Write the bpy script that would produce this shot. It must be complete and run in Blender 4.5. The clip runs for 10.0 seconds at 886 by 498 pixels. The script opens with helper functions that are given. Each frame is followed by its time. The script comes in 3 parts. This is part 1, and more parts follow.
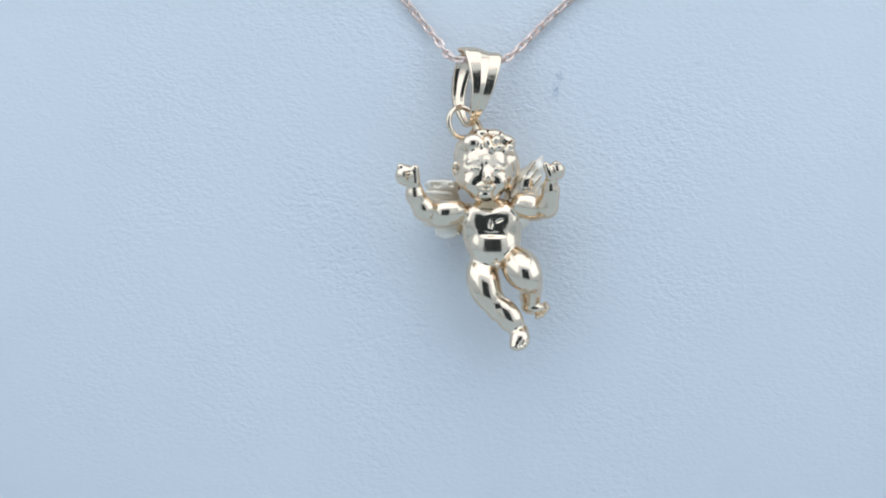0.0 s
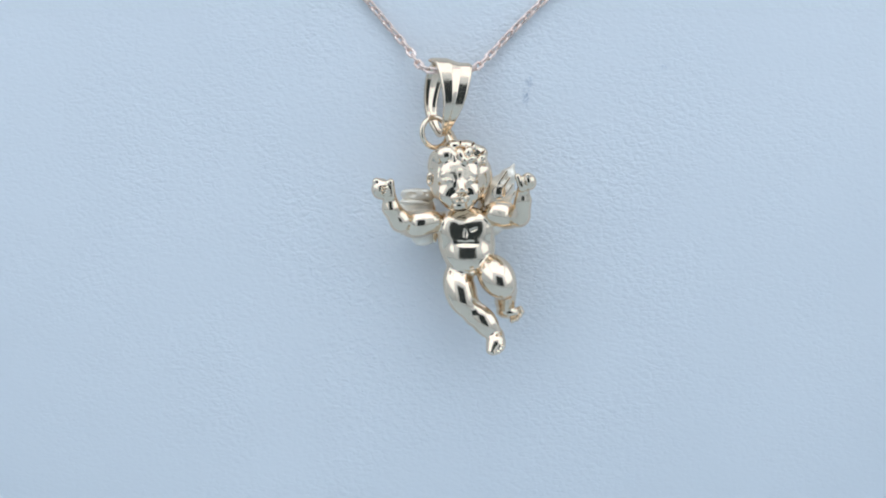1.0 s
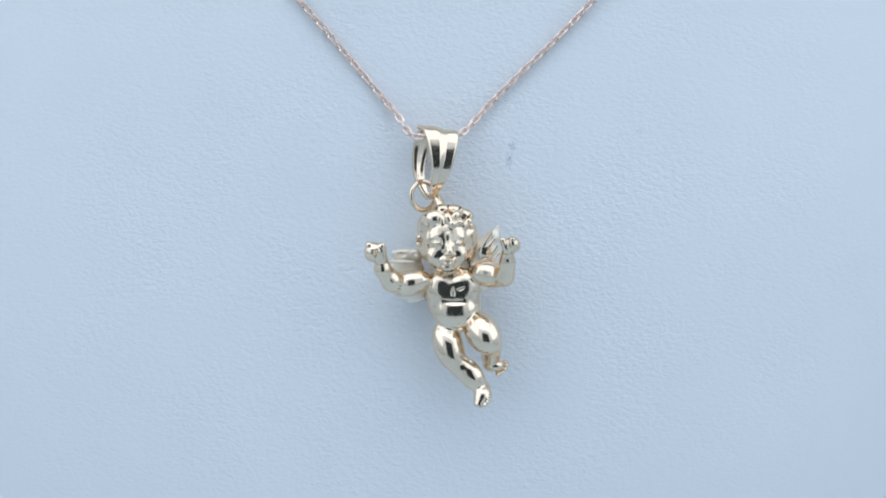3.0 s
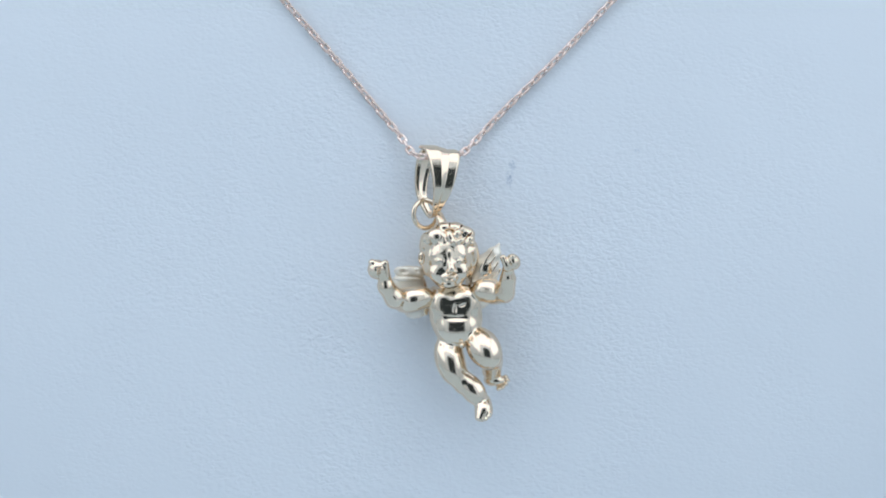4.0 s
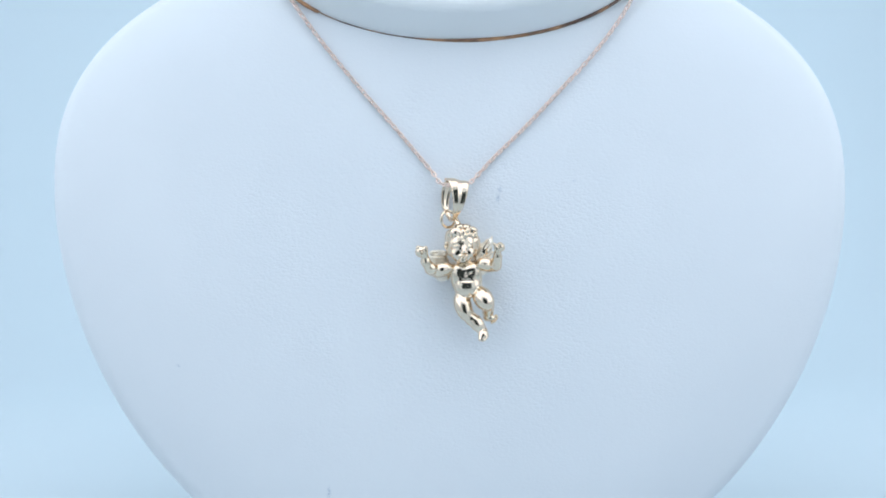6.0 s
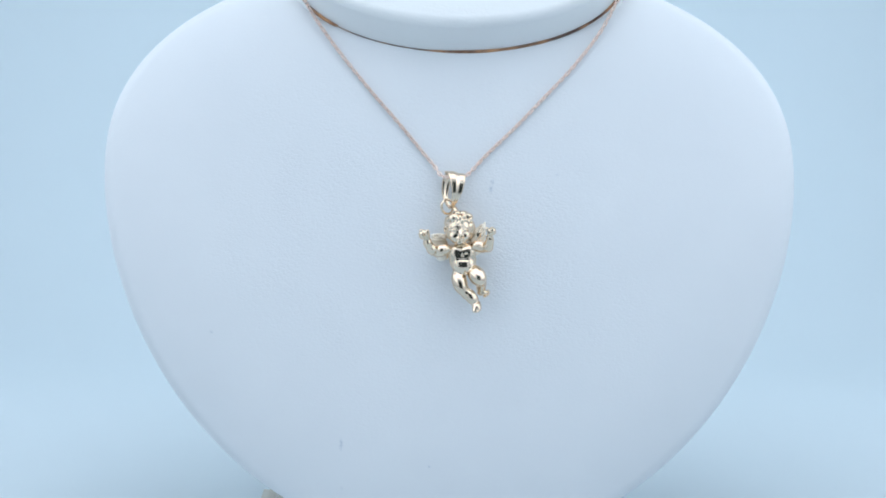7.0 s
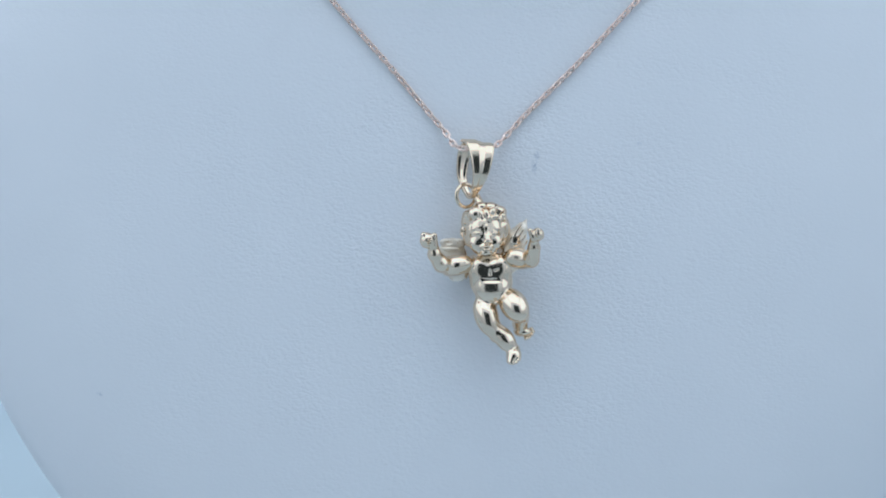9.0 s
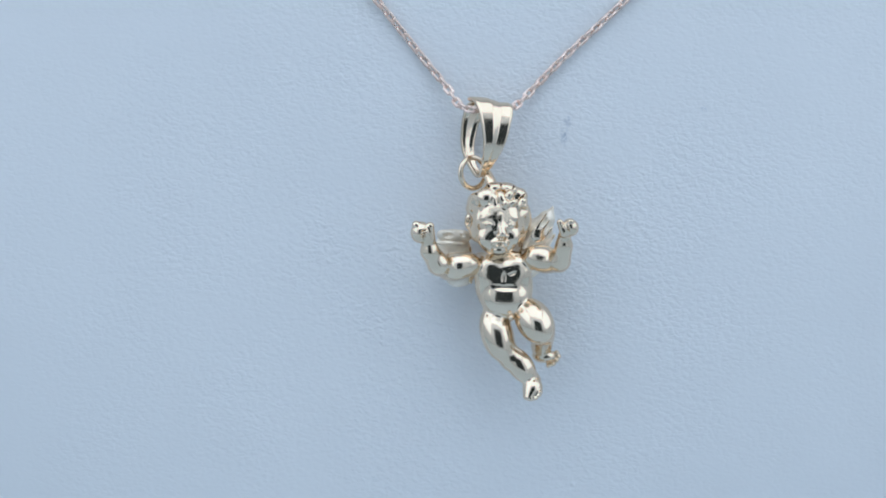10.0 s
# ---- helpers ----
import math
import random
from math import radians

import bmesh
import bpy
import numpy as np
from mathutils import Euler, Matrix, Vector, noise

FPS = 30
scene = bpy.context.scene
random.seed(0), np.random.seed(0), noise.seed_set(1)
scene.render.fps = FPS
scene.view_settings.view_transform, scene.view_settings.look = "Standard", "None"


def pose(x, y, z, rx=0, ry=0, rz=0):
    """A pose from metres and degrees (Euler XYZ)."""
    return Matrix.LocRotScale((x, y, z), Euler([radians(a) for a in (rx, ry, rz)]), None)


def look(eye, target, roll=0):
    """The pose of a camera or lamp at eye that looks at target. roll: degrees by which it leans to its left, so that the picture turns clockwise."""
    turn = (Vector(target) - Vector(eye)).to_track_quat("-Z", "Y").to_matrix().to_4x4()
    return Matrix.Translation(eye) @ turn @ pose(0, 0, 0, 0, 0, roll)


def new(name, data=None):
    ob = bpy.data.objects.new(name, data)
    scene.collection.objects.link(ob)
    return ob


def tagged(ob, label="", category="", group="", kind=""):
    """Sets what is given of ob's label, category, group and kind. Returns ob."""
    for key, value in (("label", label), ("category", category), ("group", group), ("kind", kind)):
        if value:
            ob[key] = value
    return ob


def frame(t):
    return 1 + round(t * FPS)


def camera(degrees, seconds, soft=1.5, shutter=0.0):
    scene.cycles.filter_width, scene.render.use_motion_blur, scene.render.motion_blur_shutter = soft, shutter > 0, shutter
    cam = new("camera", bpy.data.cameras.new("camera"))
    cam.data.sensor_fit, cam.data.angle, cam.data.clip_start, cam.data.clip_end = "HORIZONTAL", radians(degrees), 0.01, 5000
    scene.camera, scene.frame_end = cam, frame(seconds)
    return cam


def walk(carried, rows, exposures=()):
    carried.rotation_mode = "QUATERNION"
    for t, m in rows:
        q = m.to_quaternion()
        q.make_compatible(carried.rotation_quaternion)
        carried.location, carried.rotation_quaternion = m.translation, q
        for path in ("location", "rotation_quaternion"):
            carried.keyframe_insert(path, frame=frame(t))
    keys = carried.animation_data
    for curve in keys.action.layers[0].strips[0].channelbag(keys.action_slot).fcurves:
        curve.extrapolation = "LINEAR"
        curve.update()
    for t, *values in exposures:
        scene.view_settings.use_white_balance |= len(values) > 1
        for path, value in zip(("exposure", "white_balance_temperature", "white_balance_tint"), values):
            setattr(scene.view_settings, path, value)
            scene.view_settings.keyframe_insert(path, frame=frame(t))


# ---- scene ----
cam = camera(41.0, 10.0, soft=1.8)

# The display bust leans back; its own frame is x right, y into it, z up along its face, in millimetres.
MM = 0.001
TILT = Matrix.Translation((0, 0, 0.0815)) @ Matrix.Rotation(radians(-10), 4, "X")

# seconds, eye in the bust's frame (mm), yaw, pitch, roll (degrees)
PATH = [
    (0, 4.78, -127.19, -15.81, 2.85, 3.97, 1.73),
    (0.2, 3.95, -127.78, -13.98, 1.59, 2.91, 2.25),
    (0.5, 4.34, -128.54, -10.94, 1.89, 2.27, 1.14),
    (0.7, 4.47, -129.69, -8.80, 1.21, 1.45, 0.77),
    (1, 4.67, -131.41, -5.60, 1.58, -0.33, 0.20),
    (1.2, 4.44, -132.58, -3.32, 1.84, -2.06, 0.15),
    (1.3, 4.33, -133.16, -2.17, 1.98, -3.01, 0.12),
    (1.5, 4.09, -134.32, 0.11, 0.59, -3.14, 0.08),
    (1.7, 4.21, -135.36, 0.26, -0.18, -2.71, 0.17),
    (1.8, 4.26, -135.87, 0.34, -0.05, -2.83, 0.22),
    (2, 4.38, -136.90, 0.48, 0.06, -3.73, 0.32),
    (2.2, 4.09, -137.29, 0.47, 0.02, -3.12, 0.09),
    (2.3, 3.73, -138.04, 1.33, -0.18, -2.22, -0.35),
    (2.4, 3.56, -138.30, 1.44, -0.10, -1.84, -0.50),
    (2.5, 3.33, -138.74, 1.82, -0.02, -1.27, -0.75),
    (2.7, 2.68, -138.31, 2.09, 0.05, -0.93, -0.16),
    (4, 2.96, -141.26, 2.60, 0.30, -0.17, -0.21),
    (4.5, 0.95, -168.00, 2.06, 0.21, -0.52, -0.23),
    (5, -1.81, -208.13, 0.78, -0.35, -0.40, -0.28),
    (5.5, -3.56, -223.11, 0.93, -0.74, -0.56, -0.11),
    (5.7, -3.73, -224.16, 1.27, -0.79, -0.06, -0.61),
    (6.8, -4.49, -271.95, -4.98, -0.68, 0.23, 1.01),
    (7, -4.43, -270.71, -4.70, -0.79, 0.30, 0.30),
    (7.2, -4.78, -269.46, -4.56, -0.88, 0.27, 0.22),
    (7.5, -3.97, -270.20, -3.10, -1.22, 0.84, -0.25),
    (8, -2.06, -267.29, -1.24, -0.32, 0.06, -0.48),
    (8.2, -2.23, -245.82, -2.89, -0.07, -0.22, -0.43),
    (8.3, -2.30, -235.09, -3.69, 0.05, 0.18, -0.39),
    (8.5, -2.46, -213.62, -5.33, 0.30, 0.73, -0.33),
    (9, -1.66, -171.77, 0.54, 0.48, -0.63, -0.20),
    (9.5, 1.38, -138.09, 1.47, 1.75, -0.84, 0.12),
    (10, -4.63, -129.19, 2.08, -0.82, -1.80, 1.08),
]


def eye_pose(x, y, z, yaw, pitch, roll):
    a, b = radians(yaw), radians(pitch)
    ahead = Vector((-math.sin(a) * math.cos(b), math.cos(a) * math.cos(b), math.sin(b)))
    eye = Vector((x, y, z)) * MM
    return TILT @ look(eye, eye + ahead, roll)


walk(cam, [(t, eye_pose(*row)) for t, *row in PATH], exposures=[
    (0, -0.33, 6470, 10),
    (1, -0.34, 6470, 10),
    (2, -0.34, 6450, 10),
    (2.5, -0.32, 6450, 10),
    (3.4, -0.32, 6470, 10),
    (4, -0.32, 6500, 10),
    (4.5, -0.07, 6720, 10),
    (5, 0.04, 6860, 10),
    (5.5, -0.03, 6600, 10),
    (6.2, -0.10, 6620, 10),
    (7, -0.17, 6620, 10),
    (8, -0.20, 6620, 10),
    (8.5, -0.39, 6230, 10),
    (9, -0.57, 6310, 10),
    (9.5, -0.69, 6230, 10),
    (10, -0.51, 6340, 10),
])

# ---- light: a white light tent with lamps in its ceiling, open to a dim room in front ----
world = bpy.data.worlds.new("dim_room")
scene.world = world
world.use_nodes = True
world.node_tree.nodes["Background"].inputs[0].default_value = (0.55, 0.78, 1.0, 1)
world.node_tree.nodes["Background"].inputs[1].default_value = 0.07


def lamp(name, place, target, size, power, colour):
    data = bpy.data.lights.new(name, "AREA")
    data.shape, data.size, data.size_y = "RECTANGLE", size[0], size[1]
    data.energy, data.color = power, colour
    ob = new(name, data)
    ob.matrix_world = look(place, target)
    return ob


COOL = (0.78, 0.88, 1.0)
lamp("tent_lamp", (0, -0.13, 0.57), (0, -0.09, 0.0), (0.67, 0.61), 1.86, COOL)
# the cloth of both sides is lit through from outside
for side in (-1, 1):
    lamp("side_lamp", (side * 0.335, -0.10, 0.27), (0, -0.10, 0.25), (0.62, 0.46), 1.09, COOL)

# ---- materials ----


def material(name):
    m = bpy.data.materials.new(name)
    m.use_nodes = True
    nodes, links = m.node_tree.nodes, m.node_tree.links
    return m, nodes, links, nodes["Principled BSDF"]


def node(nodes, kind, **values):
    n = nodes.new(kind)
    for key, value in values.items():
        n.inputs[key].default_value = value
    return n


def noise_of(nodes, links, vector, scale, detail=4.0, rough=0.55):
    n = node(nodes, "ShaderNodeTexNoise", Scale=scale, Detail=detail, Roughness=rough)
    links.new(vector, n.inputs["Vector"])
    return n.outputs["Fac"]


def ramp(nodes, links, value, low, high, a=0.0, b=1.0):
    n = node(nodes, "ShaderNodeMapRange")
    n.clamp = True
    for key, v in (("From Min", low), ("From Max", high), ("To Min", a), ("To Max", b)):
        n.inputs[key].default_value = v
    links.new(value, n.inputs["Value"])
    return n.outputs["Result"]


def math_of(nodes, links, op, a, b):
    n = nodes.new("ShaderNodeMath")
    n.operation = op
    for k, v in enumerate((a, b)):
        if isinstance(v, (int, float)):
            n.inputs[k].default_value = v
        else:
            links.new(v, n.inputs[k])
    return n.outputs[0]


def blend(nodes, links, fac, a, b):
    n = nodes.new("ShaderNodeMix")
    n.data_type = "RGBA"
    links.new(fac, n.inputs[0])
    for slot, v in ((6, a), (7, b)):
        if isinstance(v, tuple):
            n.inputs[slot].default_value = (*v, 1)
        else:
            links.new(v, n.inputs[slot])
    return n.outputs[2]


def bumped(nodes, links, shader, height, distance, strength=1.0):
    n = node(nodes, "ShaderNodeBump", Strength=strength, Distance=distance)
    links.new(height, n.inputs["Height"])
    links.new(n.outputs[0], shader.inputs["Normal"])


def leatherette(name, spots, low=(0.80, 0.815, 0.83), high=(0.84, 0.85, 0.86)):
    """White embossed leatherette; spots: x, z, width, height in metres and strength of small smudges."""
    m, nodes, links, shader = material(name)
    where = nodes.new("ShaderNodeTexCoord").outputs["Object"]
    flat = node(nodes, "ShaderNodeMapping", Scale=(0.72, 1, 1.12))
    links.new(where, flat.inputs["Vector"])
    flat = flat.outputs[0]
    broad = noise_of(nodes, links, where, 22, 3)
    colour = blend(nodes, links, ramp(nodes, links, broad, 0.3, 0.7), low, high)
    speck = noise_of(nodes, links, where, 2600, 3)
    for x, z, w, h, strong in spots:
        shift = node(nodes, "ShaderNodeMapping", Location=(-x / w, 0, -z / h), Scale=(1 / w, 0, 1 / h))
        links.new(where, shift.inputs["Vector"])
        size = nodes.new("ShaderNodeVectorMath")
        size.operation = "LENGTH"
        links.new(shift.outputs[0], size.inputs[0])
        near = ramp(nodes, links, size.outputs["Value"], 0.3, 1.0, 1.0, 0.0)
        grime = math_of(nodes, links, "MULTIPLY", near, ramp(nodes, links, speck, 0.42, 0.62))
        colour = blend(nodes, links, math_of(nodes, links, "MULTIPLY", grime, strong), colour, (0.33, 0.40, 0.50))
    links.new(colour, shader.inputs["Base Color"])
    shader.inputs["Roughness"].default_value = 0.5
    shader.inputs["Specular IOR Level"].default_value = 0.35
    # embossed pebbles with wavy creases between them, deeper in patches
    wobble = node(nodes, "ShaderNodeTexNoise", Scale=1300.0, Detail=2.0)
    links.new(flat, wobble.inputs["Vector"])
    bend = nodes.new("ShaderNodeVectorMath")
    bend.operation = "SCALE"
    bend.inputs["Scale"].default_value = 0.0009
    links.new(wobble.outputs["Color"], bend.inputs[0])
    bent = nodes.new("ShaderNodeVectorMath")
    links.new(flat, bent.inputs[0])
    links.new(bend.outputs[0], bent.inputs[1])
    pebble = nodes.new("ShaderNodeTexVoronoi")
    pebble.feature = "SMOOTH_F1"
    pebble.inputs["Scale"].default_value, pebble.inputs["Smoothness"].default_value = 2200.0, 0.5
    links.new(bent.outputs[0], pebble.inputs["Vector"])
    crease = noise_of(nodes, links, flat, 950, 2)
    patch = ramp(nodes, links, noise_of(nodes, links, where, 75, 2), 0.38, 0.62, 0.35, 1.0)
    # the skin is stretched smooth towards the rim
    span = nodes.new("ShaderNodeVectorMath")
    span.operation = "LENGTH"
    links.new(where, span.inputs[0])
    patch = math_of(nodes, links, "MULTIPLY", patch, ramp(nodes, links, span.outputs["Value"], 0.014, 0.058, 1.0, 0.12))
    height = math_of(nodes, links, "SUBTRACT", math_of(nodes, links, "MULTIPLY", crease, 0.65), math_of(nodes, links, "MULTIPLY", pebble.outputs["Distance"], 0.95))
    height = math_of(nodes, links, "MULTIPLY", height, patch)
    bumped(nodes, links, shader, height, 0.00016, 0.78)
    return m


def metal(name, colour, worn, roughness, scale):
    m, nodes, links, shader = material(name)
    where = nodes.new("ShaderNodeTexCoord").outputs["Object"]
    broad = noise_of(nodes, links, where, scale, 4)
    links.new(blend(nodes, links, ramp(nodes, links, broad, 0.35, 0.65), colour, worn), shader.inputs["Base Color"])
    shader.inputs["Metallic"].default_value = 1.0
    links.new(ramp(nodes, links, noise_of(nodes, links, where, scale * 4, 4), 0.3, 0.75, roughness, roughness * 2.0), shader.inputs["Roughness"])
    bumped(nodes, links, shader, noise_of(nodes, links, where, scale * 2.8, 1.5, 0.5), 0.0001, 0.3)
    return m


def satin(name, colour, roughness):
    """Cast metal left with a grainy satin face."""
    m, nodes, links, shader = material(name)
    where = nodes.new("ShaderNodeTexCoord").outputs["Object"]
    shader.inputs["Metallic"].default_value = 1.0
    broad = noise_of(nodes, links, where, 700, 4)
    links.new(blend(nodes, links, ramp(nodes, links, broad, 0.35, 0.65), colour, tuple(0.88 * c for c in colour)), shader.inputs["Base Color"])
    links.new(ramp(nodes, links, broad, 0.3, 0.75, roughness, roughness * 1.6), shader.inputs["Roughness"])
    bumped(nodes, links, shader, noise_of(nodes, links, where, 2600, 3), 0.00009, 0.7)
    return m


def paper(name, colour):
    m, nodes, links, shader = material(name)
    where = nodes.new("ShaderNodeTexCoord").outputs["Object"]
    broad = noise_of(nodes, links, where, 6, 3)
    links.new(blend(nodes, links, ramp(nodes, links, broad, 0.3, 0.7), tuple(0.97 * c for c in colour), colour), shader.inputs["Base Color"])
    shader.inputs["Roughness"].default_value = 0.7
    bumped(nodes, links, shader, noise_of(nodes, links, where, 900, 4), 0.0001, 0.3)
    return m


def board(name):
    m, nodes, links, shader = material(name)
    where = nodes.new("ShaderNodeTexCoord").outputs["Object"]
    broad = noise_of(nodes, links, where, 130, 3)
    links.new(blend(nodes, links, ramp(nodes, links, broad, 0.42, 0.6), (0.14, 0.08, 0.06), (0.55, 0.29, 0.15)), shader.inputs["Base Color"])
    shader.inputs["Roughness"].default_value = 0.8
    bumped(nodes, links, shader, noise_of(nodes, links, where, 1500, 3), 0.0001, 0.5)
    return m


SKIN = leatherette("white_leatherette", [
    (0.01055, 0.01217, 0.0006, 0.0007, 0.7), (0.01022, 0.0105, 0.0006, 0.0012, 0.7), (0.02534, 0.01371, 0.0005, 0.0004, 0.5),
    (-0.0538, -0.0226, 0.0007, 0.0005, 0.35), (-0.0240, -0.0486, 0.0006, 0.0018, 0.5), (-0.0036, -0.0538, 0.0005, 0.0004, 0.6), (-0.0240, -0.0592, 0.0004, 0.0004, 0.7)])
# the neck's colour is whitened and warmed to stand in for light from above
LIT_NECK_SKIN = leatherette("lit_neck_leatherette", [(-0.0296, 0.0568, 0.0012, 0.0005, 0.7)], (0.85, 0.86, 0.855), (0.88, 0.885, 0.875))
GOLD = metal("yellow_gold", (0.86, 0.705, 0.54), (0.80, 0.645, 0.48), 0.09, 260)
SATIN = satin("satin_gold", (0.93, 0.83, 0.70), 0.40)
ROSE = metal("rose_gold", (0.94, 0.77, 0.68), (0.84, 0.65, 0.56), 0.2, 400)
BOARD = board("raw_board")
FELT = paper("beige_felt", (0.66, 0.64, 0.57))
SHEET = paper("pale_blue_paper", (0.70, 0.80, 0.845))
CLOTH = paper("white_tent_cloth", (0.84, 0.86, 0.88))
MAT = paper("grey_tent_floor", (0.57, 0.655, 0.71))

# ---- builders ----


def mesh_of(name, verts, faces, mat, smooth=True):
    me = bpy.data.meshes.new(name)
    me.from_pydata([tuple(v) for v in verts], [], [tuple(f) for f in faces])
    me.polygons.foreach_set("use_smooth", [smooth] * len(me.polygons))
    me.materials.append(mat)
    me.update()
    return me


def part(name, me, parent, label=""):
    ob = new(name, me)
    ob.parent = parent
    return tagged(ob, label) if label else ob


def thing(name, data, label, category, m=None, group="", kind=""):
    ob = new(name, data)
    ob.matrix_world = m or TILT
    return tagged(ob, label, category, group, kind)


def rings(loops, close_ends=(True, True), closed=True):
    """Faces that join a run of equal loops of points; ends are capped with a fan."""
    n = len(loops[0])
    verts = [p for loop in loops for p in loop]
    faces = []
    for a in range(len(loops) - 1):
        for b in range(n if closed else n - 1):
            c = (b + 1) % n
            faces.append((a * n + b, a * n + c, (a + 1) * n + c, (a + 1) * n + b))
    for end, row in ((0, 0), (1, len(loops) - 1)):
        if close_ends[end]:
            mid = len(verts)
            verts.append(sum((Vector(p) for p in loops[row]), Vector()) / n)
            for b in range(n):
                c = (b + 1) % n
                faces.append((row * n + c, row * n + b, mid) if end == 0 else (row * n + b, row * n + c, mid))
    return verts, faces


def box_mesh(name, lo, hi, mat, bevel=0.002):
    bm = bmesh.new()
    bmesh.ops.create_cube(bm, size=1.0)
    for v in bm.verts:
        v.co = Vector([(a + b) / 2 + c * (b - a) for a, b, c in zip(lo, hi, v.co)])
    if bevel:
        bmesh.ops.bevel(bm, geom=bm.edges[:], offset=bevel, segments=2, affect="EDGES")
    me = bpy.data.meshes.new(name)
    bm.to_mesh(me)
    bm.free()
    me.materials.append(mat)
    return me


def smooth_line(points, step):
    """Even steps along a smooth curve through the points."""
    pts = [Vector(p) for p in points]
    pts = [2 * pts[0] - pts[1], *pts, 2 * pts[-1] - pts[-2]]
    fine = []
    for a, b, c, d in zip(pts, pts[1:], pts[2:], pts[3:]):
        for k in range(40):
            t = k / 40
            fine.append(0.5 * (2 * b + (c - a) * t + (2 * a - 5 * b + 4 * c - d) * t * t + (3 * b - a - 3 * c + d) * t**3))
    fine.append(pts[-2])
    out, left = [fine[0]], step
    for a, b in zip(fine, fine[1:]):
        gap = (b - a).length
        while gap >= left:
            a = a + (b - a) * (left / gap)
            gap, left = gap - left, step
            out.append(a.copy())
        left -= gap
    return out


# ---- the tent: a curved paper sweep, cloth walls and ceiling ----
WIDE, FRONT, BACK, TOP = 0.34, -0.44, 0.34, 0.58
SEAM = 0.02
curve = [(SEAM, 0.0), (BACK - 0.16, 0.0)]
curve += [(BACK - 0.16 + 0.16 * math.sin(a), 0.16 - 0.16 * math.cos(a)) for a in np.linspace(0.08, math.pi / 2, 18)]
curve += [(BACK, TOP)]
loops = [[(x, y, z) for x in np.linspace(-WIDE, WIDE, 9)] for y, z in curve]
under = [[(x, y + 0.004 * (z > 0.1), z - 0.004) for x, y, z in loop] for loop in loops]
verts, faces = rings([a + b[::-1] for a, b in zip(loops, under)])
tagged(new("backdrop", mesh_of("backdrop", verts, faces, SHEET)), "pale blue paper sweep curving up behind the display", "backdrop", kind="structure")
for name, lo, hi, label in (
    ("wall_west", (-WIDE - 0.012, FRONT, 0), (-WIDE - 0.001, BACK, TOP), "white cloth side wall of the light tent"),
    ("wall_east", (WIDE + 0.001, FRONT, 0), (WIDE + 0.012, BACK, TOP), "white cloth side wall of the light tent"),
    ("ceiling", (-WIDE - 0.012, FRONT - 0.012, TOP + 0.001), (WIDE + 0.012, BACK + 0.02, TOP + 0.012), "white cloth ceiling of the light tent"),
):
    tagged(new(name, box_mesh(name, lo, hi, CLOTH)), label, "ceiling" if name == "ceiling" else "wall", kind="structure")
tagged(new("floor", box_mesh("floor", (-WIDE, FRONT, -0.005), (WIDE, SEAM - 0.001, -0.001), MAT, 0.0)), "light grey cloth floor of the light tent", "floor", kind="structure")
front = bmesh.new()
HOLE = (-0.165, 0.165, 0.03, 0.40)
for lo, hi in (((-WIDE, 0), (HOLE[0], TOP)), ((HOLE[1], 0), (WIDE, TOP)), ((HOLE[0], 0), (HOLE[1], HOLE[2])), ((HOLE[0], HOLE[3]), (HOLE[1], TOP))):
    made = bmesh.ops.create_cube(front, size=1.0)["verts"]
    for v in made:
        v.co = Vector(((lo[0] + hi[0]) / 2 + v.co.x * (hi[0] - lo[0]), FRONT - 0.006 + v.co.y * 0.010, (lo[1] + hi[1]) / 2 + v.co.z * (hi[1] - lo[1])))
me = bpy.data.meshes.new("wall_south")
front.to_mesh(me)
front.free()
me.materials.append(CLOTH)
tagged(new("wall_south", me), "white cloth front of the light tent with an opening", "wall", kind="structure")

# ---- the display bust ----
BX, BZ, BA, BLOW, BHIGH = 1.1, 12.4, 81.0, 87.3, 53.0


def bust_rim(a, r):
    """A place on the face's outline, shrunk to r of it: full shoulders, a blunt point below."""
    c, s = math.cos(a), math.sin(a)
    up = BHIGH * s**0.82 if s > 0 else -BLOW * (-s) ** 1.08
    return BX + (BA * c - 0.95 * s) * r, BZ + up * r


def bust_y(r, z):
    """The face's depth: nearly flat, falling away towards the rim and the lower end."""
    return 0.8 * r**2 + 4.2 * r**7 + 6.0 * max(0.0, (BZ - z) / BLOW) ** 2


stand = thing("necklace_display", None, "white leatherette necklace bust with grainy skin", "display stand")
loops = []
AROUND = [2 * math.pi * k / 160 for k in range(160)]
EDGE = 0.958
for r in (*np.linspace(0.04, 0.86, 22), 0.885, 0.91, 0.935, EDGE):
    loops.append([(x * MM, bust_y(r, z) * MM, z * MM) for x, z in (bust_rim(a, r) for a in AROUND)])
for k in range(1, 11):
    a = k / 10 * math.pi / 2
    r = EDGE + (1 - EDGE) * math.sin(a)
    loops.append([(x * MM, (bust_y(EDGE, z) + 3.2 * (1 - math.cos(a)) + 0.9 * math.sin(a)) * MM, z * MM) for x, z in (bust_rim(b, r) for b in AROUND)])
for r, y in ((0.998, 22), (0.985, 30), (0.95, 33), (0.6, 34.5), (0.1, 34.5)):
    loops.append([(x * MM, y * MM, z * MM) for x, z in (bust_rim(a, r) for a in AROUND)])
verts, faces = rings(loops)
part("chest", mesh_of("chest", verts, [f[::-1] for f in faces], SKIN), stand)

NX, NZ, NA, NLOW, NHIGH = 2.7, 59.9, 37.9, 17.8, 22.0


